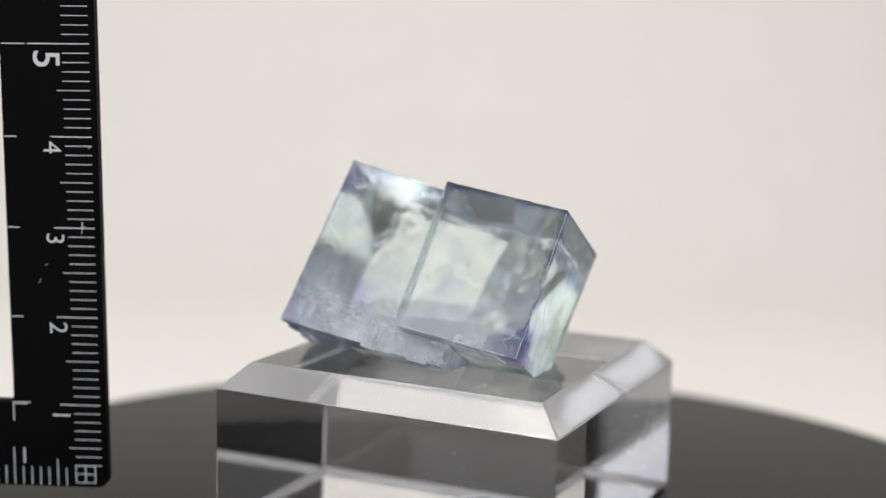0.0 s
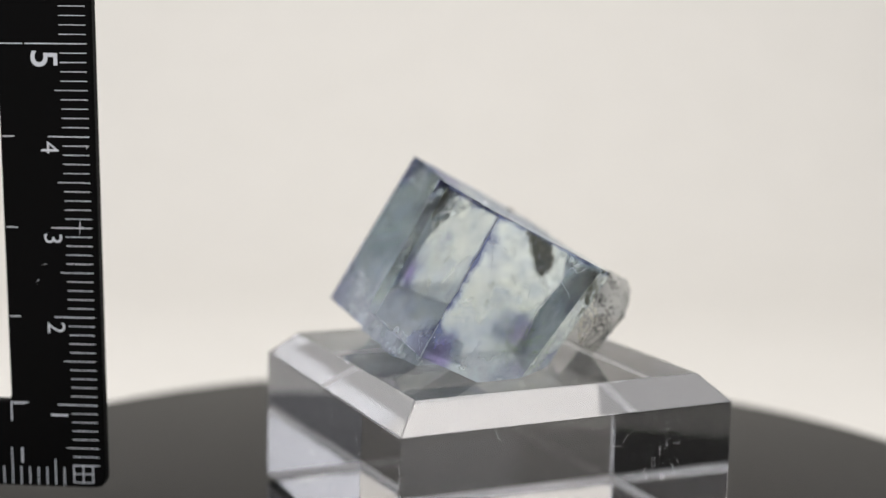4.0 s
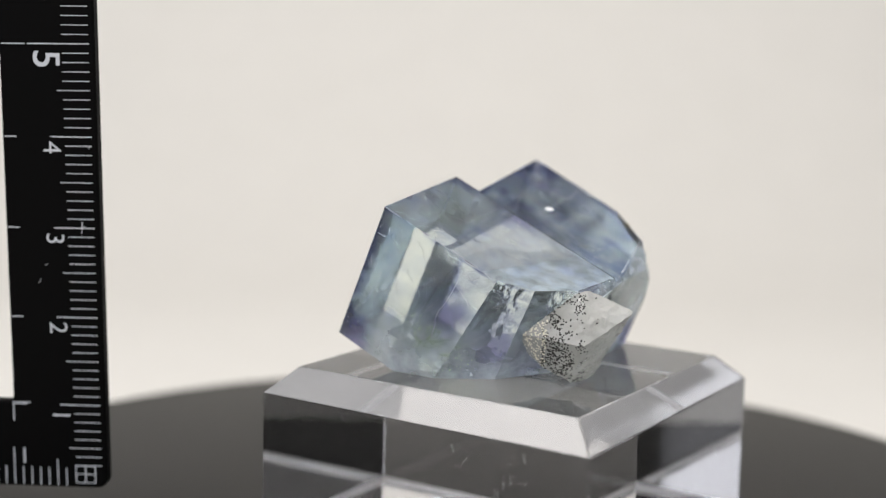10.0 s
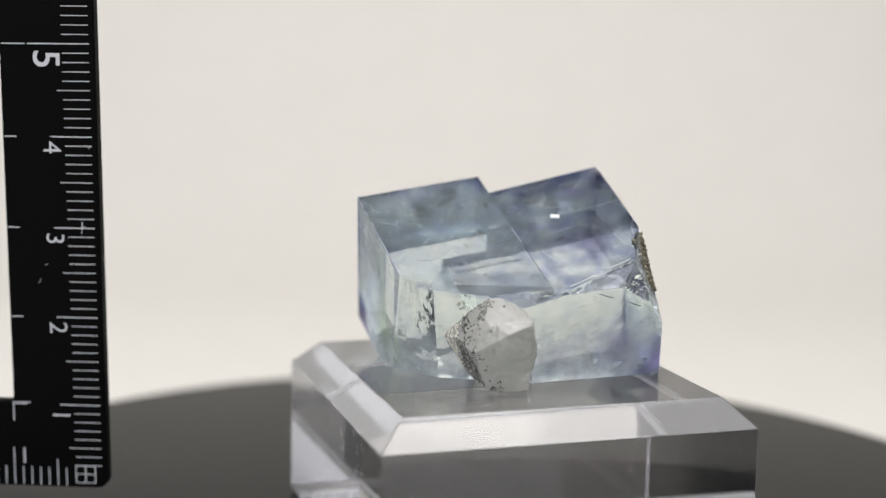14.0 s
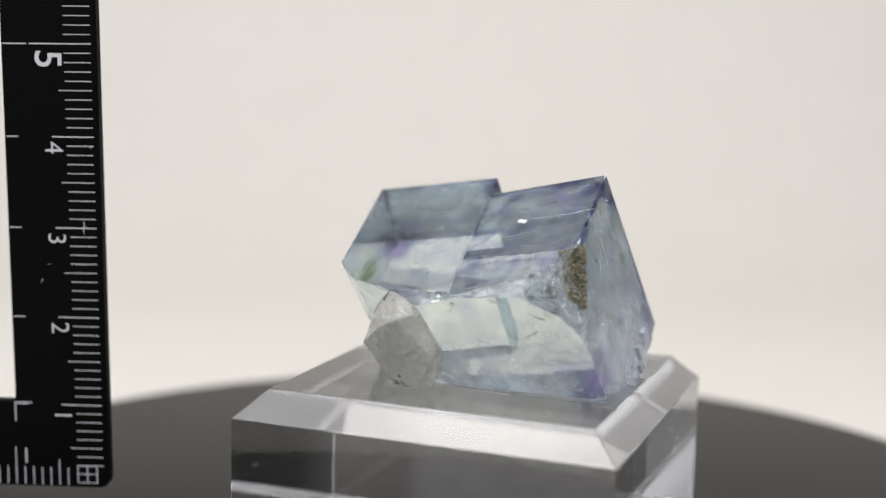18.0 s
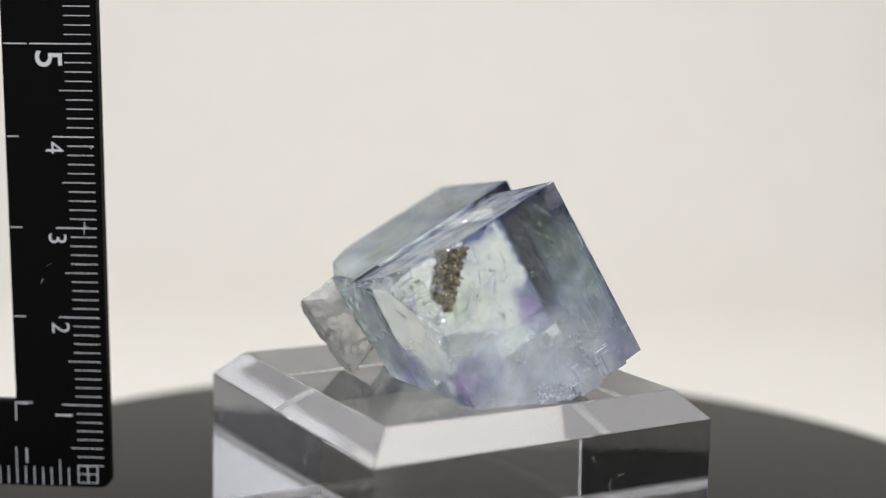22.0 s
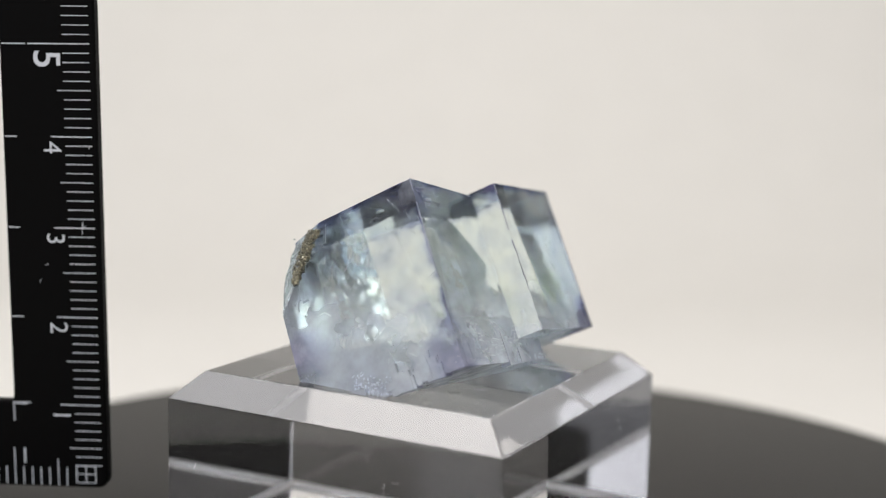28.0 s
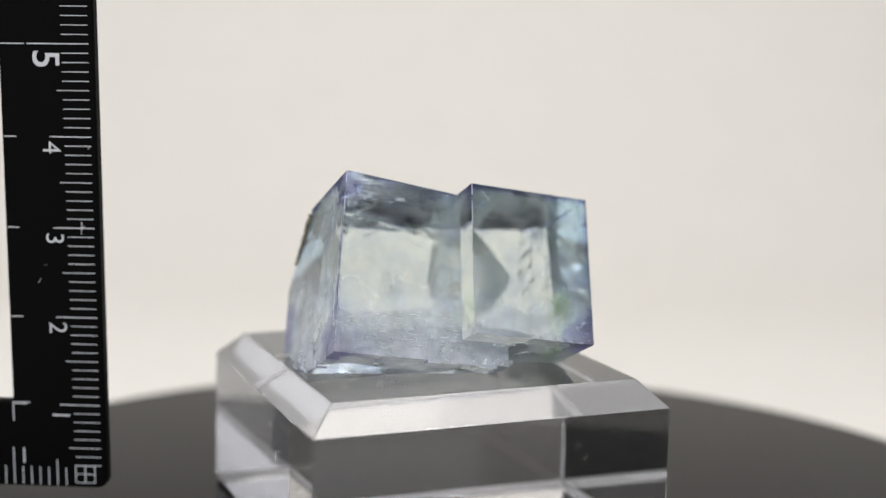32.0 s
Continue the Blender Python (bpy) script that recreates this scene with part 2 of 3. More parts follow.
# ---------------------------------------------------------------- setting
def sweep():
    """Seamless white paper: level table, round cove, upright back."""
    line = [(-0.15, -0.03)] + [(0.30 + 0.2 * math.sin(a), 0.17 - 0.2 * math.cos(a))
                              for a in (radians(d) for d in range(0, 91, 6))] + [(0.50, 1.0)]
    bm = bmesh.new()
    rows = [[bm.verts.new((x, y, z)) for y, z in line] for x in (-0.50, 0.50)]
    for k in range(len(line) - 1):
        f = bm.faces.new((rows[0][k], rows[0][k + 1], rows[1][k + 1], rows[1][k]))
        f.smooth = True
    ob = part("backdrop", bm, paper)
    tagged(ob, "seamless warm white paper backdrop curving up behind the turntable", "backdrop", kind="structure")


sweep()


def room():
    """Plain grey room with a work table, which closes the place round the set."""
    def slab(name, lo, hi, label, mat=room_paint):
        bm = bmesh.new()
        box(bm, lo, hi)
        tagged(part(name, bm, mat), label, name.split("_")[0], kind="structure")
    slab("table", (-1.2, -1.0, -0.08), (1.2, 0.9, -0.031), "dark brown wooden work table under the paper backdrop", table_wood)
    slab("floor", (-2, -2, -0.86), (2, 2, -0.8), "plain grey room floor")
    slab("ceiling", (-2, -2, 1.6), (2, 2, 1.66), "plain grey room ceiling")
    slab("wall_south", (-2, -2.06, -0.8), (2, -2, 1.6), "plain grey room wall")
    slab("wall_north", (-2, 2, -0.8), (2, 2.06, 1.6), "plain grey room wall")
    slab("wall_west", (-2.06, -2, -0.8), (-2, 2, 1.6), "plain grey room wall")
    slab("wall_east", (2, -2, -0.8), (2.06, 2, 1.6), "plain grey room wall")


room()

turntable = tagged(new("turntable"), "round matte black display turntable under the acrylic stand", "turntable")
turntable.location = (0, 0, -0.03)
part("base", lathe([(0.045, 0.0), (0.048, 0.003), (0.048, 0.02), (0.03, 0.024)], 64), platter_black, turntable)
platter = part("platter", lathe([(0.028, 0.0230), (0.0707, 0.0232), (0.0720, 0.0242), (0.0723, 0.0280), (0.0717, 0.0289), (0.0708, 0.0292)], 160),
               platter_black, turntable)


# ---------------------------------------------------------------- stand
def block():
    bm = bmesh.new()
    h, c, d = 0.020, CHAMFER, 0.0001
    rings = [[(-s, d - s), (s, d - s), (s, s - d), (-s, s - d)] for s in (h - 0.0006, h, h, h - c)]
    zs = (PLATTER, PLATTER + 0.0006, SHOULDER, TOP)
    vs = [[bm.verts.new((x, y, z)) for x, y in ring] for ring, z in zip(rings, zs)]
    for a, b in zip(vs, vs[1:]):
        for k in range(4):
            bm.faces.new((a[k], a[(k + 1) % 4], b[(k + 1) % 4], b[k]))
    bm.faces.new(vs[0])
    bm.faces.new(vs[-1])
    bmesh.ops.recalc_face_normals(bm, faces=bm.faces)
    bmesh.ops.bevel(bm, geom=bm.edges[:], offset=0.00012, segments=2, affect="EDGES", profile=0.5)
    bm.normal_update()
    for f in bm.faces:
        if 0.3 < f.normal.z < 0.9 and f.calc_area() > 1e-6:
            f.material_index = 1
        elif f.normal.z < -0.9:
            f.material_index = 3
        elif f.normal.z < -0.3 and f.calc_area() > 1e-6:
            f.material_index = 2
    return bm


stand = tagged(part("display_stand", block(), acrylic), "clear square acrylic stand with sloping top edges on the turntable", "display stand")
stand.data.materials.append(acrylic_satin)
stand.data.materials.append(acrylic_frosted)
stand.data.materials.append(acrylic_under)
STAND_AT = pose(-0.00112, 0.00504, 0.00003, 0, 0, -25.14)

# ---------------------------------------------------------------- specimen
MM = 0.001
U = Vector((0.898, -0.413, -0.152)).normalized()
V = Vector((-0.315, -0.348, -0.885))
V = (V - V.dot(U) * U).normalized()
W = U.cross(V)
CORNER = Vector((-2.8 * MM, -2.4 * MM, 23.1 * MM + SHOULDER))
AXES = Matrix((U, V, W)).transposed()
SPECIMEN_AT = Matrix.Translation(CORNER) @ AXES.to_4x4()
TO_LOCAL = SPECIMEN_AT.inverted()


def loc(x, y, z):
    """Point in mm above the shoulder, at the start, to the specimen's own axes."""
    return TO_LOCAL @ Vector((x * MM, y * MM, z * MM + SHOULDER))


def ldir(x, y, z):
    return (TO_LOCAL.to_3x3() @ Vector((x, y, z))).normalized()


def p(u, v, w):
    return Vector((u, v, w)) * MM


FOOT = (loc(0, 0, 2.83), ldir(0, 0, -1))
BACK = [(p(0, 8, 22.35), (0.0, 0.0, 1.0)),              # cleaved back
        (p(13.8, 0.5, 16.8), (0.47, 0.08, 0.88)),        # break behind the quartz
        (p(13.8, 5.0, 14.2), (0.80, 0.10, 0.60)),        # chipped hollow beside it
        (p(-13.2, -0.04, 15.16), (-0.78, -0.446, 0.436)),    # broken corner with the dark patch
        (p(-1.6, -0.1, 21.8), (-0.07, -0.807, 0.587)),   # splintered upper edge
        (p(-9.1, 2.8, 22.9), (-0.38, -0.51, 0.77)),
        (p(0.5, 0.1, 21.8), (0.10, -0.72, 0.69)),
        FOOT]
LEFT = [(p(-13.41, -0.88, 3.0), (-1, -0.075, 0.045)), (p(-13.41, -0.88, 3.0), (0.08, -1, 0.0)), (p(0, 0, 3.0), (0, 0, -1)),
        (p(0, 19.1, 0), (0, 1, 0))]
left_cube = convex(LEFT + [(p(5, 0, 0), (1, 0, 0))] + BACK)
right_cube = convex([(p(-0.17, 0, 0), (-1, -0.015, 0)), (p(0, -0.14, 0), (0, -1, 0)), (p(0, 0, 0), (0, 0, -1)),
                     (p(0, 16.62, 0), (0, 1, 0)), (p(14.0, 0, 0), (1, 0.005, 0))] + BACK)


def steps(seed):
    """Ragged growth steps along the foot of the left cube, a list of small solids."""
    q = random.Random(seed)
    out = []
    u = -14.2
    while u < 5.0:
        wide, deep = q.uniform(0.8, 3.4), q.uniform(0.04, 0.16)
        bm = bmesh.new()
        box(bm, p(u, q.uniform(15.4, 18.3), 3.05 - deep), p(u + wide * 1.2, q.uniform(18.4, 19.5), 4.0))
        cut(bm, p(u, 15.2, 3.05 - deep * q.uniform(0.2, 0.9)), Vector((q.uniform(-0.2, 0.2), -0.35, -1)))
        out.append(bm)
        u += wide * q.uniform(0.7, 1.5)
    for _ in range(18):
        w, wide = q.uniform(5.0, 15), q.uniform(0.4, 2.0)
        bm = bmesh.new()
        box(bm, p(-14.72 - q.uniform(0, 0.22), q.uniform(16.2, 18.2), w), p(-13.5, q.uniform(18.4, 19.45), w + wide))
        out.append(bm)
    for bm in out:
        cut(bm, *[Vector(x) for x in FOOT])
    return [bm for bm in out if len(bm.faces) > 3]


# the quartz chip sits in a hollow on the broken back: an angular slab with one flat speckled face
CHIP = {"peak": p(5.9, -0.3, 19.7), "right": p(4.1, -0.1, 26.1), "right_back": p(3.0, 0.8, 24.2), "crest": p(6.4, 0.9, 25.8), "front": p(9.2, 3.6, 24.4), "ledge": p(7.5, 0.6, 22.5), "right_mid": p(2.7, 4.9, 24.9),
        "low_right": p(3.5, 9.3, 25.2), "low": p(7.7, 9.1, 24.5), "left": p(10.4, 6.0, 17.6), "upper": p(8.2, 2.4, 18.9),
        "low_left": p(8.7, 8.7, 21.2), "back_low": p(1.8, 7.0, 21.4), "inner": p(3.0, 4.6, 18.6), "inner_low": p(8.0, 8.6, 17.6)}


def union(solids, mat):
    obs = [new("piece", finish(b, "piece", mat)) for b in solids]
    for k, o in enumerate(obs[1:]):
        mod = obs[0].modifiers.new("join", "BOOLEAN")
        mod.operation, mod.solver, mod.object = "UNION", "EXACT", o
    dg = bpy.context.evaluated_depsgraph_get()
    me = bpy.data.meshes.new_from_object(obs[0].evaluated_get(dg))
    for o in obs:
        bpy.data.objects.remove(o)
    bm = bmesh.new()
    bm.from_mesh(me)
    bmesh.ops.dissolve_limit(bm, angle_limit=0.001, verts=bm.verts, edges=bm.edges)
    return bm


specimen = tagged(new("fluorite_specimen"), "pale blue-green fluorite cubes with violet edges resting on the acrylic stand", "mineral")


def dress(bm):
    """Clean cube faces clear, broken faces frosted, the foot rough."""
    bm.normal_update()
    for f in bm.faces:
        if f.normal.dot(Vector(FOOT[1])) > 0.97:
            f.material_index = 2
        elif max(abs(c) for c in f.normal) < 0.97:
            f.material_index = 1
        else:
            f.material_index = 0
    return bm


def fracture(bm):
    """Splintered relief on the broken faces and the foot; the clean faces stay flat."""
    broken = [f for f in bm.faces if f.material_index == 1 and f.calc_area() > 2e-6]
    broken = bmesh.ops.triangulate(bm, faces=broken)["faces"]
    for _ in range(5):
        edges = {e for f in broken for e in f.edges if e.calc_length() > 0.5 * MM}
        bmesh.ops.subdivide_edges(bm, edges=list(edges), cuts=1, use_grid_fill=True)
        broken = [f for f in bm.faces if f.material_index == 1]
        broken = bmesh.ops.triangulate(bm, faces=broken)["faces"]
    bm.normal_update()
    for v in bm.verts:
        if v.link_faces and all(f.material_index == 1 for f in v.link_faces):
            along = Vector((v.co.x * 170, v.co.y * 420, v.co.z * 420))
            ridge = 1 - abs(noise.noise(along)) * 2.4 + 0.45 * (1 - 2 * abs(noise.noise(along * 2.7)))
            much = 0.22 if v.co.x < 0.002 else 0.08
            v.co += v.normal * (ridge - 0.85) * much * MM
    return bm


def hollowed(bm):
    """The smooth conchoidal hollow beside the quartz is clearer than the splintered edge."""
    for f in bm.faces:
        if f.material_index == 1 and f.calc_center_median().x > 5.5 * MM:
            f.material_index = 3
    return bm


crystal_mesh = hollowed(fracture(dress(union([left_cube, right_cube] + steps(21), fluorite))))
crystal_hull = crystal_mesh.copy()
crystal = part("crystal", crystal_mesh, fluorite, specimen)
for extra in (fluorite_broken, fluorite_foot, fluorite_hollow):
    crystal.data.materials.append(extra)

# quartz chip: one flat speckled face
chip_mesh = bmesh.new()
for at in CHIP.values():
    chip_mesh.verts.new(at)
bmesh.ops.convex_hull(chip_mesh, input=chip_mesh.verts[:])
loose = [v for v in chip_mesh.verts if not v.link_faces]
bmesh.ops.delete(chip_mesh, geom=loose, context="VERTS")
bmesh.ops.recalc_face_normals(chip_mesh, faces=chip_mesh.faces[:])
cut(chip_mesh, BACK[1][0] + Vector(BACK[1][1]).normalized() * 0.15 * MM, -Vector(BACK[1][1]).normalized())
bmesh.ops.triangulate(chip_mesh, faces=chip_mesh.faces[:])
for _ in range(5):
    long_edges = [e for e in chip_mesh.edges if e.calc_length() > 0.38 * MM]
    bmesh.ops.subdivide_edges(chip_mesh, edges=long_edges, cuts=1, use_grid_fill=True)
    bmesh.ops.triangulate(chip_mesh, faces=chip_mesh.faces[:])
bmesh.ops.recalc_face_normals(chip_mesh, faces=chip_mesh.faces[:])
chip_mesh.normal_update()
for v in chip_mesh.verts:
    far_side = max(0.0, min(1.0, (p(9, 4, 22) - v.co).dot(Vector((0.75, 0, -0.66))) / (3 * MM)))
    uneven = noise.noise(v.co * 330) + 0.6 * (1 - 2 * abs(noise.noise(v.co * 700))) + 0.7 * noise.noise(v.co * 1700)
    v.co += v.normal * uneven * (0.06 + 0.16 * far_side) * MM
chip_hull = chip_mesh.copy()
for f in chip_mesh.faces:
    f.smooth = True
chip = part("quartz_chip", chip_mesh, quartz, specimen, "clear whitish quartz chip speckled with dark grains")
chip.data.set_sharp_from_angle(angle=radians(20))


def grains(name, places, size, mat, parent, seed, label=""):
    """Many small angular grains, joined."""
    r = random.Random(seed)
    bm = bmesh.new()
    for at, n in places:
        k = size * r.uniform(0.55, 1.3)
        g = bmesh.ops.create_icosphere(bm, subdivisions=1, radius=k)
        turn = Euler((r.uniform(0, 6), r.uniform(0, 6), r.uniform(0, 6))).to_matrix()
        stretch = Vector((r.uniform(0.7, 1.4), r.uniform(0.6, 1.1), r.uniform(0.5, 1.0)))
        if n is not None:
            stretch = Vector((r.choice((1.0, 1.15, 1.3, 1.7)), 0.9, 0.6))
            side = n.orthogonal()
            side.rotate(Matrix.Rotation(r.uniform(0, 6.28), 3, n))
            turn = Matrix((side.normalized(), n.cross(side).normalized(), n)).transposed()
        for v in g["verts"]:
            v.co = Vector(at) + turn @ Vector([a * b for a, b in zip(v.co, stretch)])
    ob = part(name, bm, mat, parent, label)
    return tagged(ob, kind="stuff")


def on_hull(bm, seed, count, keep):
    """Random points on a mesh's faces that keep() accepts: (place, normal)."""
    r = random.Random(seed)
    bmesh.ops.triangulate(bm, faces=bm.faces)
    bm.normal_update()
    faces = list(bm.faces)
    areas = [f.calc_area() for f in faces]
    out = []
    for _ in range(count * 30):
        f = r.choices(faces, areas)[0]
        a, b = r.random(), r.random()
        if a + b > 1:
            a, b = 1 - a, 1 - b
        q = [v.co for v in f.verts]
        at = q[0] + a * (q[1] - q[0]) + b * (q[2] - q[0])
        if keep(at, f.normal, r):
            out.append((at, f.normal.copy()))
        if len(out) >= count:
            break
    return out


CHIP_RIGHT = ldir(-0.13, 0.99, 0)
CHIP_FACING = ldir(0.99, 0.13, 0.1)


def speckled(at, n, r):
    """Dense along the broken left edge and in the lower corner, thinning out to the right."""
    right = (at - p(8.5, 5, 21.5)).dot(CHIP_RIGHT) / MM
    low = (at - p(8.5, 5, 21.5)).dot(ldir(0, 0, -1)) / MM
    clump = noise.noise(at * 650)
    corner = 1.0 if low > 0.8 and right < 1.6 else 0.0
    return n.dot(CHIP_FACING) > 0.5 and right < 4.0 and right > -1.7 and (
        0.5 * corner - 0.06 * right + 0.8 * clump + r.uniform(-0.3, 0.3) > -0.04 + 0.15 * (right > 3))


def strip(at, n, r):
    right = (at - p(8.5, 5, 21.5)).dot(CHIP_RIGHT) / MM
    return n.dot(CHIP_FACING) > 0.3 and right < -1.2


bmesh.ops.recalc_face_normals(chip_hull, faces=chip_hull.faces)
grains("dark_speckle", on_hull(chip_hull, 3, 580, speckled), 0.095 * MM, speck_dark, specimen, 4, "fine black grains on the quartz")
grains("cream_grains", on_hull(chip_hull, 5, 150, strip), 0.10 * MM, cream_fleck, specimen, 6, "cream crumbs along the quartz edge")

# brassy dark patch on the broken corner
r = random.Random(11)
spots = []
foot_of, top_in, top_out = p(-13.15, 4.2, 19.7), p(-11.4, -0.95, 17.35), p(-13.2, -0.04, 15.2)
while len(spots) < 1500:
    a, b = r.random(), r.random()
    ragged = 0.25 * noise.noise((a * 6, 3, 0)) if b > 0.5 else -0.2 * noise.noise((a * 7, 9, 0))
    b = 0.5 + (b - 0.5) * (1.0 + ragged)
    wide = 1.0 - 0.25 * a - 0.55 * max(0.0, a - 0.72) / 0.28
    at = top_out.lerp(foot_of, a) + (top_in - top_out) * b * wide + p(0.14, 0.08, -0.08)
    spots.append((at + Vector((r.uniform(-0.30, 0.25), r.uniform(-0.2, 0.2), r.uniform(-0.2, 0.2))) * MM, None))
grains("pyrite_patch", spots, 0.17 * MM, pyrite, specimen, 12, "crust of small dark brassy pyrite grains")

# green flecks under the right face, and a white fleck on top
spots = []
while len(spots) < 520:
    w, v = r.gauss(10.3, 1.9), r.gauss(10.8, 1.3)
    if noise.noise((w * 0.9, v * 0.9, 5)) + r.uniform(-0.3, 0.3) > 0 and 0.885 * v + 0.4425 * w < 17.6:
        spots.append((p(13.88 - r.uniform(0.0, 0.5), v, w), None))
grains("green_inclusions", spots, 0.065 * MM, green_fleck, specimen, 13, "cloud of mossy green inclusions")
bm = bmesh.new()
box(bm, p(-0.5, -0.05, -0.28), p(0.5, 0.2, 0.28))
bmesh.ops.rotate(bm, verts=bm.verts[:], cent=(0, 0, 0), matrix=Matrix.Rotation(radians(24), 3, "Y"))
bmesh.ops.translate(bm, verts=bm.verts[:], vec=p(-5.4, -0.26, 9.86))
bmesh.ops.bevel(bm, geom=bm.edges[:], offset=0.04 * MM, segments=1, affect="EDGES")
part("white_fleck", bm, white_fleck, specimen, "small bright white fleck")


# ragged glittering foot
spots = []
while len(spots) < 700:
    u, v, w = r.uniform(-14.2, 4.5), r.uniform(16.2, 19.0), 3.0
    if r.random() < 0.5:
        v = r.uniform(15.6, 19.0)
        w = r.uniform(3.2, 16)
        u = -13.3 - 0.075 * (v + 0.9) + 0.045 * (w - 3.07)
    gap = (p(u, v, w) - FOOT[0]).dot(FOOT[1])
    if -2.2 * MM < gap < 0 and r.random() < math.exp(gap / (0.8 * MM)):
        spots.append((p(u, v, w), None))
grains("foot_grit", spots, 0.14 * MM, fluorite_foot, specimen, 15, "glittering pale violet crumbs along the broken foot")


# olive smudges inside the crystals
spots = []
for mid, wide in ((p(-7.2, 8.6, 9.2), 0.75), (p(-5.6, 9.8, 12.2), 0.45), (p(-7.5, 6.0, 14.6), 0.9), (p(3.6, 7.2, 7.6), 0.5)):
    lean = Vector((r.gauss(0, 1), r.gauss(0, 1), r.gauss(0, 1))).normalized()
    for _ in range(34):
        spots.append((mid + lean * r.gauss(0, wide) * MM + Vector((r.gauss(0, 0.3), r.gauss(0, 0.3), r.gauss(0, 0.3))) * wide * MM, None))
grains("olive_inclusions", spots, 0.055 * MM, olive_fleck, specimen, 17, "faint olive smudges inside the crystal")


# fine rectangular growth lines and cracks on the faces
def etch(name, face, count, seed, area, mat=None, fine=1.0):
    """Short stepped lines lying on one face; face maps (a, b) in mm to a place."""
    q = random.Random(seed)
    bm = bmesh.new()
    for _ in range(count):
        a, b = q.uniform(area[0], area[1]), q.uniform(area[2], area[3])
        da, db, big = q.choice((-1, 1)), q.choice((-1, 1)), q.uniform(0.12, 0.4)
        for k in range(q.randint(3, 9)):
            if k % 2:
                a2, b2 = a + da * big * q.uniform(0.3, 1.6), b + q.uniform(-0.08, 0.08)
            else:
                a2, b2 = a + q.uniform(-0.08, 0.08), b + db * big * q.uniform(0.3, 1.6)
            a2, b2 = min(max(a2, area[0]), area[1]), min(max(b2, area[2]), area[3])
            x, y = face(a, b), face(a2, b2)
            along = y - x
            if along.length > 0.05 * MM:
                n = (face(a + 1, b) - x).cross(face(a, b + 1) - x).normalized()
                across = along.cross(n).normalized() * q.uniform(0.010, 0.028) * fine * MM
                up = n * 0.02 * MM
                vs = [bm.verts.new(c) for c in (x - across, y - across, y + across, x + across)]
                tops = [bm.verts.new(c) for c in (x + up, y + up)]
                for f in ((vs[0], vs[1], tops[1], tops[0]), (vs[2], vs[3], tops[0], tops[1]), (vs[1], vs[2], tops[1]), (vs[3], vs[0], tops[0]), tuple(vs)):
                    bm.faces.new(f)
            a, b = a2, b2
    tagged(part(name, bm, mat or etch_grey, specimen), kind="stuff")


etch_grey = material("etch_line", (0.30, 0.33, 0.34), 0.5)
etch("growth_line", lambda a, b: p(a, b, 0.0), 12, 31, (0.8, 13.2, 0.5, 16))
etch("growth_line", lambda a, b: p(a, b, 2.99), 9, 32, (-13, -1, 0, 18.5))
etch("growth_line", lambda a, b: p(-13.41 - 0.075 * (a + 0.88) + 0.045 * (b - 3.0) - 0.01, a, b), 26, 33, (1, 17.5, 4, 19))
etch("growth_line", lambda a, b: p(14.0 - 0.005 * a + 0.01, a, b), 13, 34, (0.5, 12, 0.5, 12.5))
etch("growth_line", lambda a, b: p(a, -0.15, b), 9, 35, (1, 12.5, 1, 14))
etch("growth_line", lambda a, b: p(a, -0.88 + 0.08 * (a + 13.41) - 0.01, b), 9, 36, (-12.5, -0.5, 3.5, 14))

crack_white = material("crack_white", (0.55, 0.57, 0.60), 0.5)
etch("growth_line", lambda a, b: p(-13.41 - 0.075 * (a + 0.88) + 0.045 * (b - 3.0) - 0.012, a, b), 26, 37, (-0.5, 18, 3.2, 13), crack_white, 0.5)
etch("growth_line", lambda a, b: p(a, b, 2.985), 40, 38, (-14, -0.5, 14.5, 18.5), crack_white, 0.6)
etch("growth_line", lambda a, b: p(a, b, -0.01), 12, 39, (0.3, 13.6, 12, 16.2), crack_white, 0.6)
etch("growth_line", lambda a, b: p(a, -0.155, b), 14, 40, (0.2, 13.6, 0.3, 13), crack_white, 0.8)
etch("growth_line", lambda a, b: p(14.0 - 0.005 * a + 0.012, a, b), 14, 42, (0, 3, 0.3, 13), crack_white, 0.8)


def crack(lines, face, seed, mat, broad=0.05):
    """Jagged hairline cracks: each line runs through a few places (a, b) in mm on one face."""
    q = random.Random(seed)
    bm = bmesh.new()
    for line in lines:
        spine = []
        for (a, b), (c, d) in zip(line, line[1:]):
            n = max(2, int(math.hypot(c - a, d - b) / 0.45))
            spine += [(a + (c - a) * k / n + q.uniform(-0.10, 0.10), b + (d - b) * k / n + q.uniform(-0.10, 0.10)) for k in range(n)]
        spine.append(line[-1])
        for x, y in zip(spine, spine[1:]):
            x, y = face(*x), face(*y)
            n = (face(1, 0) - face(0, 0)).cross(face(0, 1) - face(0, 0)).normalized()
            across = (y - x).cross(n).normalized() * broad * q.uniform(0.4, 1.3) * MM
            vs = [bm.verts.new(c) for c in (x - across, y - across, y + across, x + across)]
            for lift in (n, -n):
                tops = [bm.verts.new(c + lift * 0.02 * MM) for c in (x, y)]
                for f in ((vs[0], vs[1], tops[1], tops[0]), (vs[2], vs[3], tops[0], tops[1]), (vs[1], vs[2], tops[1]), (vs[3], vs[0], tops[0])):
                    bm.faces.new(f)
    tagged(part("crack", bm, mat, specimen), kind="stuff")


def top_left(a, b):
    return p(a, -0.88 + 0.08 * (a + 13.41) - 0.01, b)


def left_side(a, b):
    return p(-13.41 - 0.075 * (a + 0.88) + 0.045 * (b - 3.0) - 0.01, a, b)


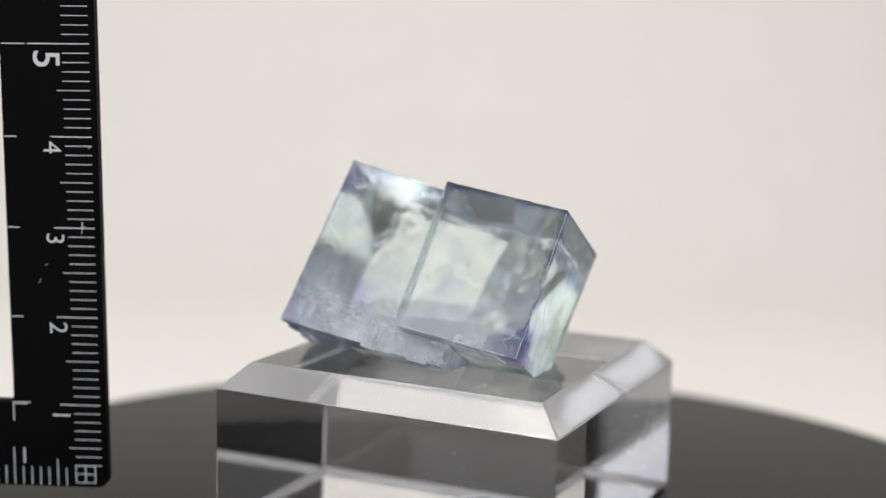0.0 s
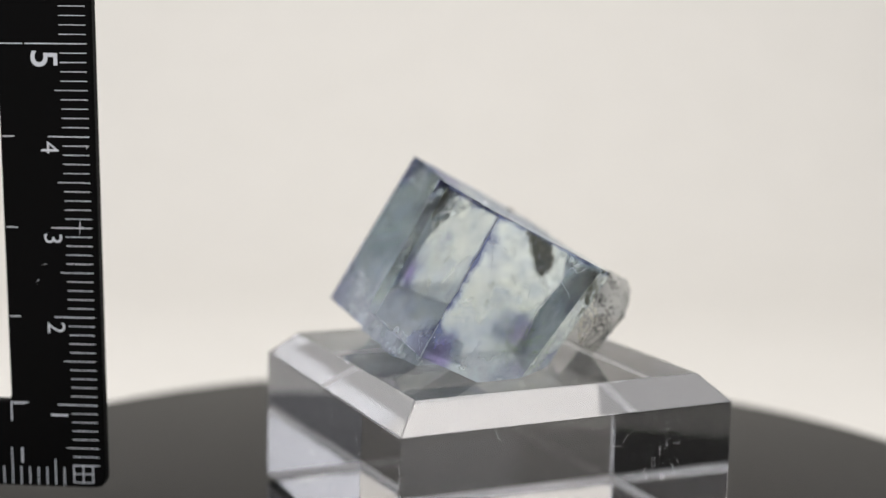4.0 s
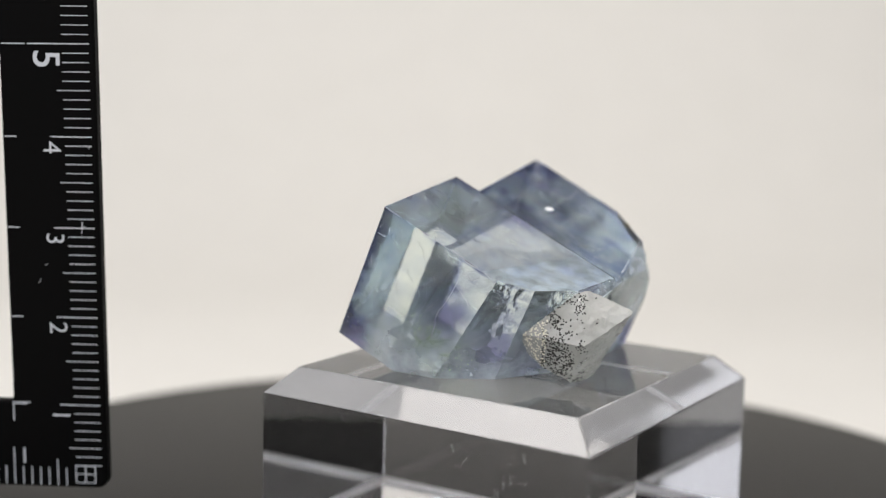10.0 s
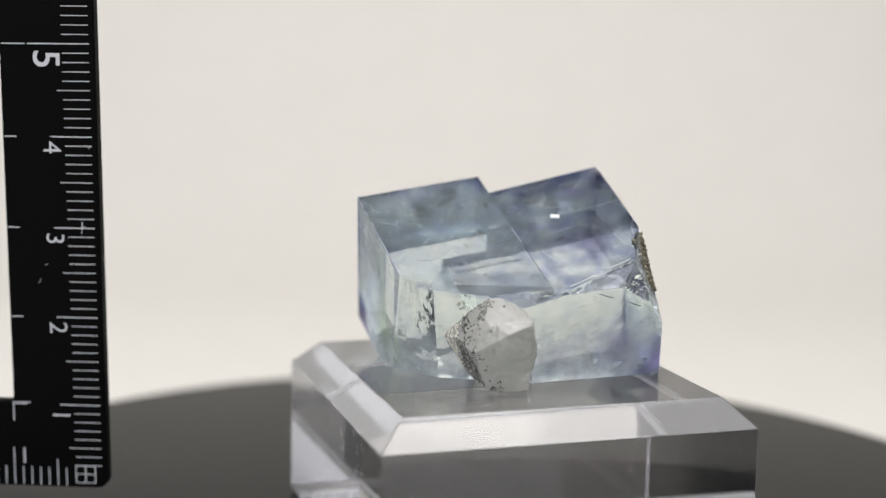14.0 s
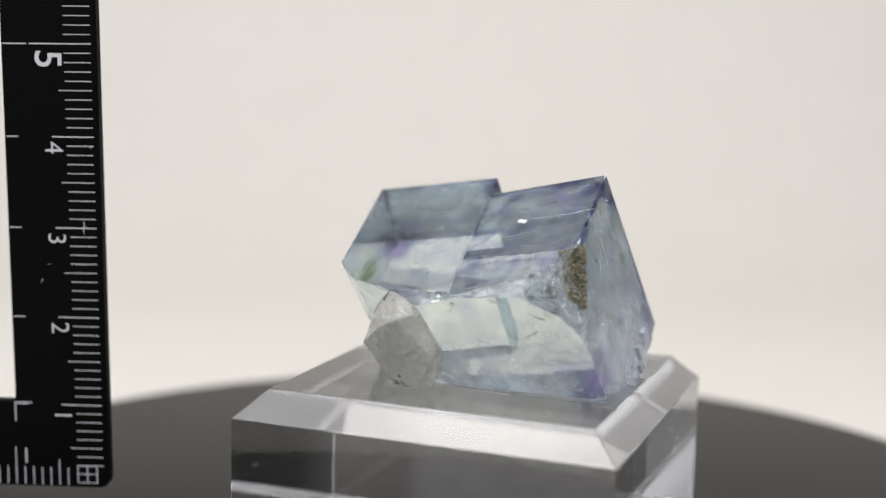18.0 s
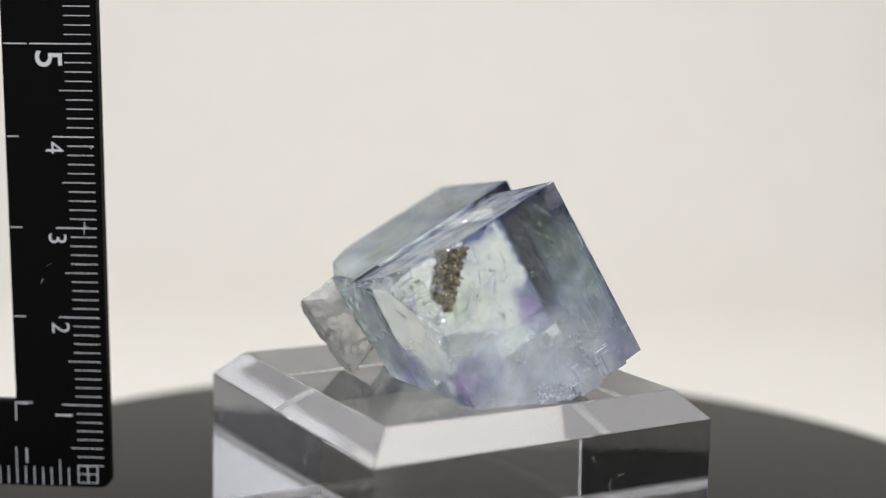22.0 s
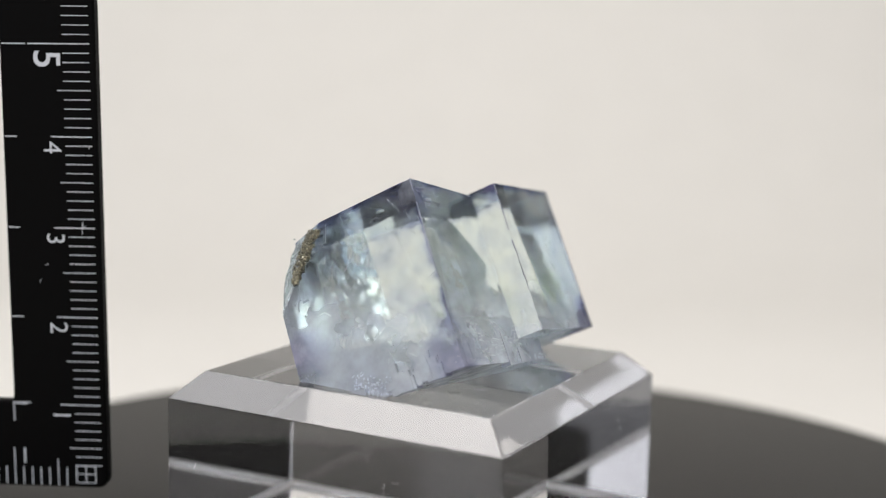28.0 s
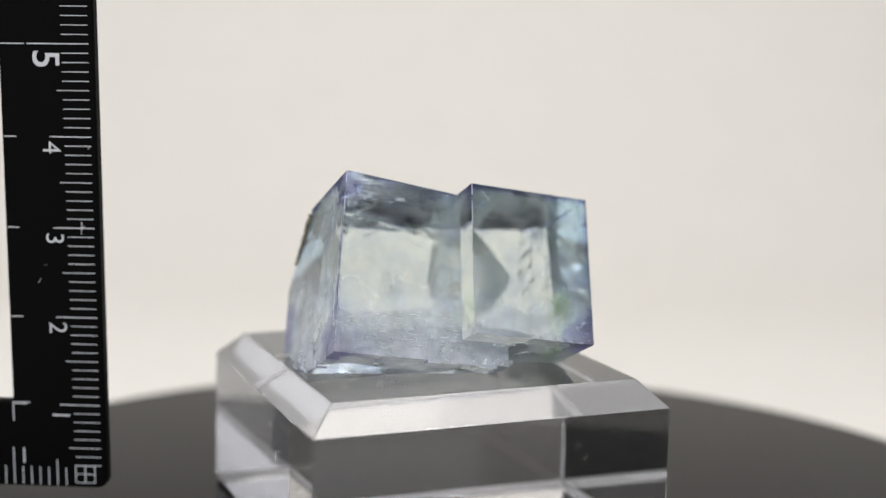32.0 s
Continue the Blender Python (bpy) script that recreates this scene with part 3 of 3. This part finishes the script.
crack([[(-5.6, 9.6), (-9.0, 9.9), (-13.4, 9.7)], [(-6.4, 14.9), (-9.7, 15.3), (-11.1, 14.5)], [(-11.6, 16.8), (-12.2, 14.8), (-13.2, 13.2)],
       [(-4.0, 12.6), (-7.2, 12.2)], [(-2.0, 18.0), (-3.1, 18.6), (-3.0, 19.7)]], top_left, 61, crack_white, 0.018)
crack([[(4.0, 9.0), (5.2, 9.4), (5.0, 10.8), (6.5, 11.2), (7.6, 10.6)], [(6.0, 8.2), (6.2, 9.6), (7.4, 9.8)],
       [(10.2, 15.0), (11.0, 16.4), (12.4, 17.2)], [(11.5, 14.6), (12.8, 15.1)], [(13.0, 9.0), (12.2, 10.4), (13.2, 11.8)]], left_side, 62, etch_grey, 0.016)
crack([[(3.0, 8.0), (4.4, 8.1), (4.4, 10.8), (3.1, 10.9), (3.0, 8.0)], [(7.2, 5.0), (7.6, 6.4)]], lambda a, b: p(a, b, -0.005), 63, etch_grey, 0.014)
crack([[(7.0, 4.4), (8.6, 5.0), (10.4, 4.6)], [(4.5, 7.6), (6.8, 8.4), (9.0, 8.2)], [(2.2, 6.0), (3.4, 7.8), (5.0, 8.0)], [(9.5, 3.2), (11.8, 5.0)]],
      lambda a, b: p(14.0 - 0.005 * a + 0.012, a, b), 64, etch_grey, 0.014)
crack([[(2.0, 14.2), (3.6, 14.6), (5.6, 13.6)], [(8.0, 12.6), (10.0, 13.4), (11.6, 12.8)], [(0.5, 12.0), (2.5, 12.3)]], lambda a, b: p(a, -0.152, b), 65, etch_grey, 0.016)

# longer cracks: round the pyrite on the broken corner, and by the quartz
skin = BVHTree.FromPolygons([v.co for v in crystal.data.vertices], [f.vertices for f in crystal.data.polygons])
over, under = (top_out - top_in).normalized() * MM, (foot_of - top_out).normalized() * MM


def broken_side(a, b):
    """A place on the broken corner, a mm beside and b mm below the pyrite's upper end."""
    at, n, _, _ = skin.find_nearest(top_out + over * a + under * b)
    return at + n * 0.006 * MM


crack([[(0.6, -0.7), (1.8, 1.2)], [(2.7, 2.5), (3.3, 3.9), (3.9, 4.3), (4.4, 3.7)], [(3.5, 1.0), (3.8, 1.5), (3.5, 1.7), (3.5, 1.0)], [(0.3, 5.6), (1.2, 7.6), (2.4, 9.3)],
       [(2.2, -2.0), (3.7, -0.4)], [(4.5, 0.5), (5.3, 1.2), (5.9, 2.0)], [(5.3, 9.3), (6.3, 8.9), (6.8, 8.5)], [(5.9, 11.3), (6.3, 10.2), (7.0, 10.0)],
       [(5.7, 3.6), (6.4, 3.9), (7.0, 3.3)], [(-3.9, 2.5), (-2.8, 4.2), (-1.1, 6.2), (-0.7, 8.5)], [(-5.2, 5.6), (-3.6, 6.3), (-1.9, 6.2)],
       [(-4.6, 3.6), (-3.4, 3.2), (-2.9, 4.0)], [(-5.6, 6.6), (-4.0, 7.4), (-2.4, 8.6)]], broken_side, 101, etch_grey, 0.028)
crack([[(5.4, 9.6), (6.2, 9.1), (7.4, 9.4)], [(6.2, 2.4), (6.6, 3.4), (6.5, 4.4)], [(-4.4, 4.6), (-3.2, 5.0), (-2.2, 6.6)], [(-0.9, 6.6), (-0.7, 7.6)], [(-5.0, 4.6), (-3.8, 5.4)]],
      broken_side, 102, white_fleck, 0.024)
crack([[(0.1, 12.2), (1.6, 11.0), (3.8, 10.8), (7.2, 10.0), (10.0, 10.4)], [(3.0, 10.9), (3.8, 12.4), (4.3, 13.0)], [(1.2, 11.3), (1.5, 12.2), (0.6, 12.9)]],
      lambda a, b: p(14.0 - 0.005 * a + 0.012, a, b), 103, crack_white, 0.028)
crack([[(13.3, 2.6), (12.6, 3.6)], [(12.8, 5.4), (11.6, 6.3), (11.2, 5.6)], [(4.6, 9.6), (3.6, 10.2), (3.9, 9.2)], [(9.4, 3.8), (8.6, 4.4)], [(13.6, 1.2), (12.9, 1.9), (13.2, 2.4)]],
      lambda a, b: p(a, -0.155, b), 104, crack_white, 0.024)

dash = random.Random(81)
dashes = []
for _ in range(110):
    a, b = dash.uniform(-13.8, -0.8), 18.3 - 4.2 * dash.random() ** 1.6
    dashes.append([(a, b), (a + dash.uniform(0.3, 1.7), b + dash.uniform(-0.12, 0.12))])
crack(dashes[:70], lambda a, b: p(a, b, 2.985), 82, crack_white, 0.03)
crack(dashes[70:], lambda a, b: p(a, b, 2.985), 83, etch_grey, 0.02)


# nicks along the crystals' edges
def nicks(a, b, na, nb, seed, mat=None, size=1.0):
    """Irregular bright and dark nicks along the edge from a to b, between faces with normals na and nb."""
    q = random.Random(seed)
    bm = bmesh.new()
    along = (b - a)
    far, d = along.length, along.normalized()
    s0 = 0.0
    while s0 < far:
        run = q.uniform(0.2, 1.4) * MM
        if q.random() < 0.75:
            x, y = a + d * s0, a + d * min(far, s0 + run)
            deep = [q.uniform(0.03, 0.11) * q.choice((0.6, 1, 1.6)) * size * MM for _ in range(4)]
            lift = (na + nb).normalized() * 0.012 * MM
            inn = (-(na + nb)).normalized() * 0.05 * MM
            ring0 = [x + lift, x - nb * deep[0] + na * 0.006 * MM, x + inn, x - na * deep[1] + nb * 0.006 * MM]
            ring1 = [y + lift, y - nb * deep[2] + na * 0.006 * MM, y + inn, y - na * deep[3] + nb * 0.006 * MM]
            r0, r1 = [bm.verts.new(c) for c in ring0], [bm.verts.new(c) for c in ring1]
            for k in range(4):
                bm.faces.new((r0[k], r0[(k + 1) % 4], r1[(k + 1) % 4], r1[k]))
            bm.faces.new(r0)
            bm.faces.new(r1)
        s0 += run
    part("edge_nick", bm, mat or q.choice((etch_grey, nick_dark)), specimen)


nick_dark = material("nick_dark", (0.30, 0.31, 0.38), 0.4)
XU, XV, XW = Vector((1, 0, 0)), Vector((0, 1, 0)), Vector((0, 0, 1))
nicks(p(-13.41, -0.88, 3.0), p(-12.75, -0.65, 15.8), -XU, -XV, 51, white_fleck)
nicks(p(-13.16, -0.79, 8.0), p(-12.93, -0.71, 12.6), -XU, -XV, 105, fluorite_broken, 2.6)
nicks(p(-13.41, -0.88, 3.0), p(-14.85, 18.6, 3.0), -XU, -XW, 52)
nicks(p(-0.17, -0.14, 0), p(14.0, -0.14, 0), -XV, -XW, 53)
nicks(p(-0.17, -0.14, 0), p(-0.4, 16.62, 0), -XU, -XW, 54)
nicks(p(14.0, -0.14, 0), p(13.92, 16.62, 0), XU, -XW, 55)
nicks(p(14.0, -0.14, 0), p(14.0, -0.14, 14.2), XU, -XV, 56)
nicks(p(-0.4, 16.62, 0), p(13.92, 16.62, 0), XV, -XW, 57)
nicks(p(-13.41, -0.88, 3.0), p(-0.3, 0.15, 3.0), -XV, -XW, 58)

nicks(p(-1.6, -0.1, 21.8), p(-11.0, -0.9, 19.6), -XV, XW, 59, crack_white)
nicks(p(-4.5, 0.3, 23.0), p(-11.2, 4.1, 22.85), -XV, XW, 67, etch_grey)


# tiny pits and bright specks on the faces
def pitted(at, n, q):
    clump = noise.noise(at * 260) + 0.5 * noise.noise(at * 900)
    return n.dot(Vector(FOOT[1])) < 0.9 and clump + q.uniform(-0.25, 0.25) > 0.22


pit_places = on_hull(crystal_hull, 91, 620, pitted)
crystal_hull.free()
grains("surface_pits", pit_places[:300], 0.034 * MM, etch_grey, specimen, 92, "tiny grey pits on the crystal faces")
grains("bright_specks", pit_places[300:], 0.030 * MM, white_fleck, specimen, 93, "tiny bright specks on the crystal faces")

# long growth steps down the end face, dark dashes under the upper edge
q = random.Random(95)
lines = []
for _ in range(26):
    a, b = q.uniform(-0.3, 15), 3.3 + 8.5 * q.random() ** 1.5
    line = [(a, b)]
    for _ in range(q.randint(1, 3)):
        a, b = min(18.0, a + q.uniform(0.5, 1.9)), b + q.choice((0, 0, -0.25, 0.25))
        line += [(a, line[-1][1]), (a, b)] if b != line[-1][1] else [(a, b)]
    lines.append(line)
crack(lines, left_side, 96, crack_white, 0.012)
crack([[(u, v), (u + q.uniform(0.3, 1.3), v + q.uniform(-0.05, 0.05))] for u, v in ((q.uniform(-13, -8.5), q.uniform(-0.4, 2.4)) for _ in range(26))],
      lambda a, b: p(a, b, 2.985), 97, nick_dark, 0.03)

# milky veils of tiny flecks inside the crystals
r = random.Random(71)
spots = []
for _ in range(7):
    mid = Vector((r.uniform(-10, 9), r.uniform(3, 11), r.uniform(6, 17)))
    a, b = (Vector((r.gauss(0, 1), r.gauss(0, 1), r.gauss(0, 1))).normalized() for _ in range(2))
    for _ in range(46):
        at = mid + a * r.gauss(0, 1.6) + b * r.gauss(0, 0.9)
        if -12.5 < at.x < 13 and 1 < at.y and 4 < at.z < 17 and 0.885 * at.y + 0.4425 * at.z < 16.5:
            spots.append((at * MM, None))
grains("inner_flecks", spots, 0.05 * MM, white_fleck, specimen, 72, "milky veils of tiny flecks inside the crystal")

# ---------------------------------------------------------------- ruler
ruler = tagged(new("ruler"), "black plastic L-shaped scale with white millimetre ticks and numerals", "ruler")
RULER_AT = Matrix.Translation((-0.04027, -0.00211, SHOULDER - 0.01288)) @ (
    Matrix(((1, 0, 0), (0, 0, -1), (0, 1, 0))) @ Euler((radians(0.444), radians(-4.59), radians(0.90)), "XYZ").to_matrix()).to_4x4()


def ruler_body():
    bm = bmesh.new()
    r, a, t = 1.2, 10.6, 1.6
    line = [(-r + r * math.sin(q), 0.4 + r - r * math.cos(q)) for q in (radians(d) for d in range(0, 91, 15))]
    line += [(0, 90), (-a, 90), (-a, 10.3 + 0.6)] + [(-a - 0.6 + 0.6 * math.cos(q), 10.9 - 0.6 * math.sin(q)) for q in (radians(30), radians(60), radians(90))]
    line += [(-60, 10.3), (-60, 0.4)]
    top = [bm.verts.new((x * MM, y * MM, 0)) for x, y in line]
    f = bm.faces.new(top)
    g = bmesh.ops.extrude_face_region(bm, geom=[f])
    for v in g["geom"]:
        if isinstance(v, bmesh.types.BMVert):
            v.co.z -= t * MM
    bmesh.ops.recalc_face_normals(bm, faces=bm.faces)
    bmesh.ops.bevel(bm, geom=[e for e in bm.edges if abs(e.verts[0].co.z - e.verts[1].co.z) < 1e-6], offset=0.00025, segments=2, affect="EDGES", profile=0.5)
    return bm


part("body", ruler_body(), plastic_black, ruler)


def tick(x0, x1, y0, y1):
    bm = bmesh.new()
    box(bm, (x0 * MM, y0 * MM, 0.0), (x1 * MM, y1 * MM, 0.00004))
    part("tick", bm, print_white, ruler)


for k in range(2, 80):
    if k % 10 == 0:
        tick(-5.2, -0.6, k - 0.06, k + 0.06)
        tick(-10.3, -9.0 if k != 50 else -7.7, k - 0.06, k + 0.06)
    elif k > 2:
        tick(-4.3 if k % 5 == 0 else -3.6, -0.65, k - 0.045, k + 0.045)
tick(-7.4, -5.0, 49.93, 50.07)
tick(-10.6, -8.6, 10.1, 10.22)
tick(-10.62, -10.48, 8.0, 10.2)
for k in range(4, 58):
    n = 4.9 if k % 10 == 0 else 3.6 if k % 5 == 0 else 2.7
    tick(-k - 0.76, -k - 0.64, 0.65, n)
for a in (-3.6, -2.5, -1.4):
    tick(a - 0.06, a + 0.06, 1.0, 3.0)
for a in (1.0, 2.0, 2.95):
    tick(-3.6, -1.4, a - 0.05, a + 0.05)


def numeral(text, x, y, size, turn):
    cu = bpy.data.curves.new("numeral", "FONT")
    cu.body, cu.size, cu.align_x, cu.align_y, cu.extrude = text, size * MM, "CENTER", "CENTER", 0.00002
    cu.offset = 0.00003 if size > 4 else -0.00002
    ob = new("tmp", cu)
    me = bpy.data.meshes.new_from_object(ob.evaluated_get(bpy.context.evaluated_depsgraph_get()))
    bpy.data.objects.remove(ob)
    me.materials.append(print_white)
    ob = new("numeral", me)
    ob.parent = ruler
    ob.matrix_basis = pose(x * MM, y * MM, 0.00003, 0, 0, turn)


for k in range(1, 8):
    big = k == 5
    numeral(str(k), -5.5 if big else -5.15, k * 10 - (1.65 if big else 1.2), 4.2 if big else 2.9, -90)
numeral("1", -9.5, 4.1, 2.6, 180)


def scratch(x0, y0, x1, y1, wide):
    bm = bmesh.new()
    a, b = Vector((x0, y0, 0)) * MM, Vector((x1, y1, 0)) * MM
    n = (b - a).cross(Vector((0, 0, 1))).normalized() * wide * MM
    lo = [bm.verts.new(v) for v in (a - n, b - n * 0.3, b + n * 0.3, a + n)]
    hi = [bm.verts.new(v.co + Vector((0, 0, 0.00005))) for v in lo]
    bm.faces.new(lo)
    bm.faces.new(hi)
    for c in range(4):
        bm.faces.new((lo[c], lo[(c + 1) % 4], hi[(c + 1) % 4], hi[c]))
    part("scratch", bm, print_white, ruler, "short pale scratch")


for line in ((-1.95, 30.7, -2.05, 29.3, 0.05), (-1.6, 30.2, -2.2, 30.05, 0.04), (-6.8, 24.3, -7.1, 23.8, 0.03), (-5.9, 26.0, -6.4, 25.8, 0.02), (-0.9, 38.9, -1.0, 38.7, 0.05)):
    scratch(*line)


# scuffs on the stand's faces
def scuffs():
    q = random.Random(41)
    for side in range(4):
        for mark in range(30 if side == 1 else 6):
            bm = bmesh.new()
            a, z, head = q.uniform(-17, 17), q.uniform(4, 14), q.uniform(0, 6)
            if mark > 4:
                a, z = q.uniform(4.5, 13.5), q.uniform(6.5, 14.2)
            pts = []
            for k in range(q.randint(3, 9)):
                pts.append((a, z))
                head += q.uniform(-0.9, 0.9)
                a, z = a + 0.17 * math.cos(head), z + 0.17 * math.sin(head)
            turn = pose(0, 0, 0, 0, 0, 90 * side)
            for (a0, z0), (a1, z1) in zip(pts, pts[1:]):
                d = Vector((a1 - a0, 0, z1 - z0)).normalized()
                n = Vector((-d.z, 0, d.x)) * 0.011
                quad = [bm.verts.new(turn @ (Vector((x, -20.004, y)) * MM)) for x, y in
                        ((a0 - n.x, z0 - n.z), (a1 - n.x, z1 - n.z), (a1 + n.x, z1 + n.z), (a0 + n.x, z0 + n.z))]
                lid = [bm.verts.new(v.co + turn @ Vector((0, -0.00001, 0))) for v in quad]
                bm.faces.new(quad)
                bm.faces.new(lid)
                for c in range(4):
                    bm.faces.new((quad[c], quad[(c + 1) % 4], lid[(c + 1) % 4], lid[c]))
            part("scuff", bm, scuff, stand, "fine white scuff mark")


scuffs()


def hairs():
    """Fine curled fibres lying on the stand's top and sloping edges."""
    q = random.Random(43)
    for k in range(26):
        bm = bmesh.new()
        a, b, head = q.uniform(-16, 16), q.uniform(-16, 16), q.uniform(0, 6)
        if k > 12:
            a, b = q.uniform(6, 16), q.choice((-1, 1)) * q.uniform(14, 16.8)
        pts = []
        for _ in range(q.randint(4, 11)):
            pts.append(Vector((max(-16.9, min(16.9, a)), max(-16.9, min(16.9, b)), 0)) * MM + Vector((0, 0, TOP)))
            head += q.uniform(-0.8, 0.8)
            a, b = a + 0.22 * math.cos(head), b + 0.22 * math.sin(head)
        for x, y in zip(pts, pts[1:]):
            if (y - x).length < 1e-6:
                continue
            side = (y - x).cross(Vector((0, 0, 1))).normalized() * 0.012 * MM
            up = Vector((0, 0, 0.02 * MM))
            c = [bm.verts.new(v) for v in (x - side, y - side, y + side, x + side, x + up, y + up)]
            for f in ((0, 1, 5, 4), (2, 3, 4, 5), (1, 2, 5), (3, 0, 4), (3, 2, 1, 0)):
                bm.faces.new([c[n] for n in f])
        part("fibre", bm, scuff, stand, "fine white dust fibre")


hairs()
dust_at = []
q = random.Random(61)
for _ in range(110):
    dust_at.append((Vector((q.uniform(-17, 17), q.uniform(-17, 17), 0)) * MM + Vector((0, 0, TOP)), None))
for _ in range(50):
    a, b, side = q.uniform(-17, 17), q.uniform(0.1, 0.9), q.randrange(4)
    dust_at.append((pose(0, 0, 0, 0, 0, 90 * side) @ Vector((a * MM, -0.020 + b * CHAMFER, SHOULDER + b * CHAMFER)), None))
grains("dust", dust_at, 0.045 * MM, scuff, stand, 62, "fine white dust specks")


def motions():
    steps = [k * 0.5 for k in range(65)]

    def turned(t, m):
        return pose(0, 0, 0, 0, 0, -SPIN * t) @ m
    walk(platter, [(t, turned(t, Matrix())) for t in steps])
    walk(stand, [(t, turned(t, STAND_AT)) for t in steps])
    walk(specimen, [(t, turned(t, SPECIMEN_AT)) for t in steps])
    drift = ((0, 0), (1, -2), (2, -4), (3.5, -4), (5.5, -2.5), (7.5, -0.3), (9, 0), (14.5, 0), (16.5, 3), (21, 3.2), (23, 5),
             (25.5, 6), (27.5, 1.5), (30, 0), (32, -0.7))
    walk(ruler, [(t, Matrix.Translation((d * 0.0636 * MM, 0, 0)) @ RULER_AT) for t, d in drift])


motions()
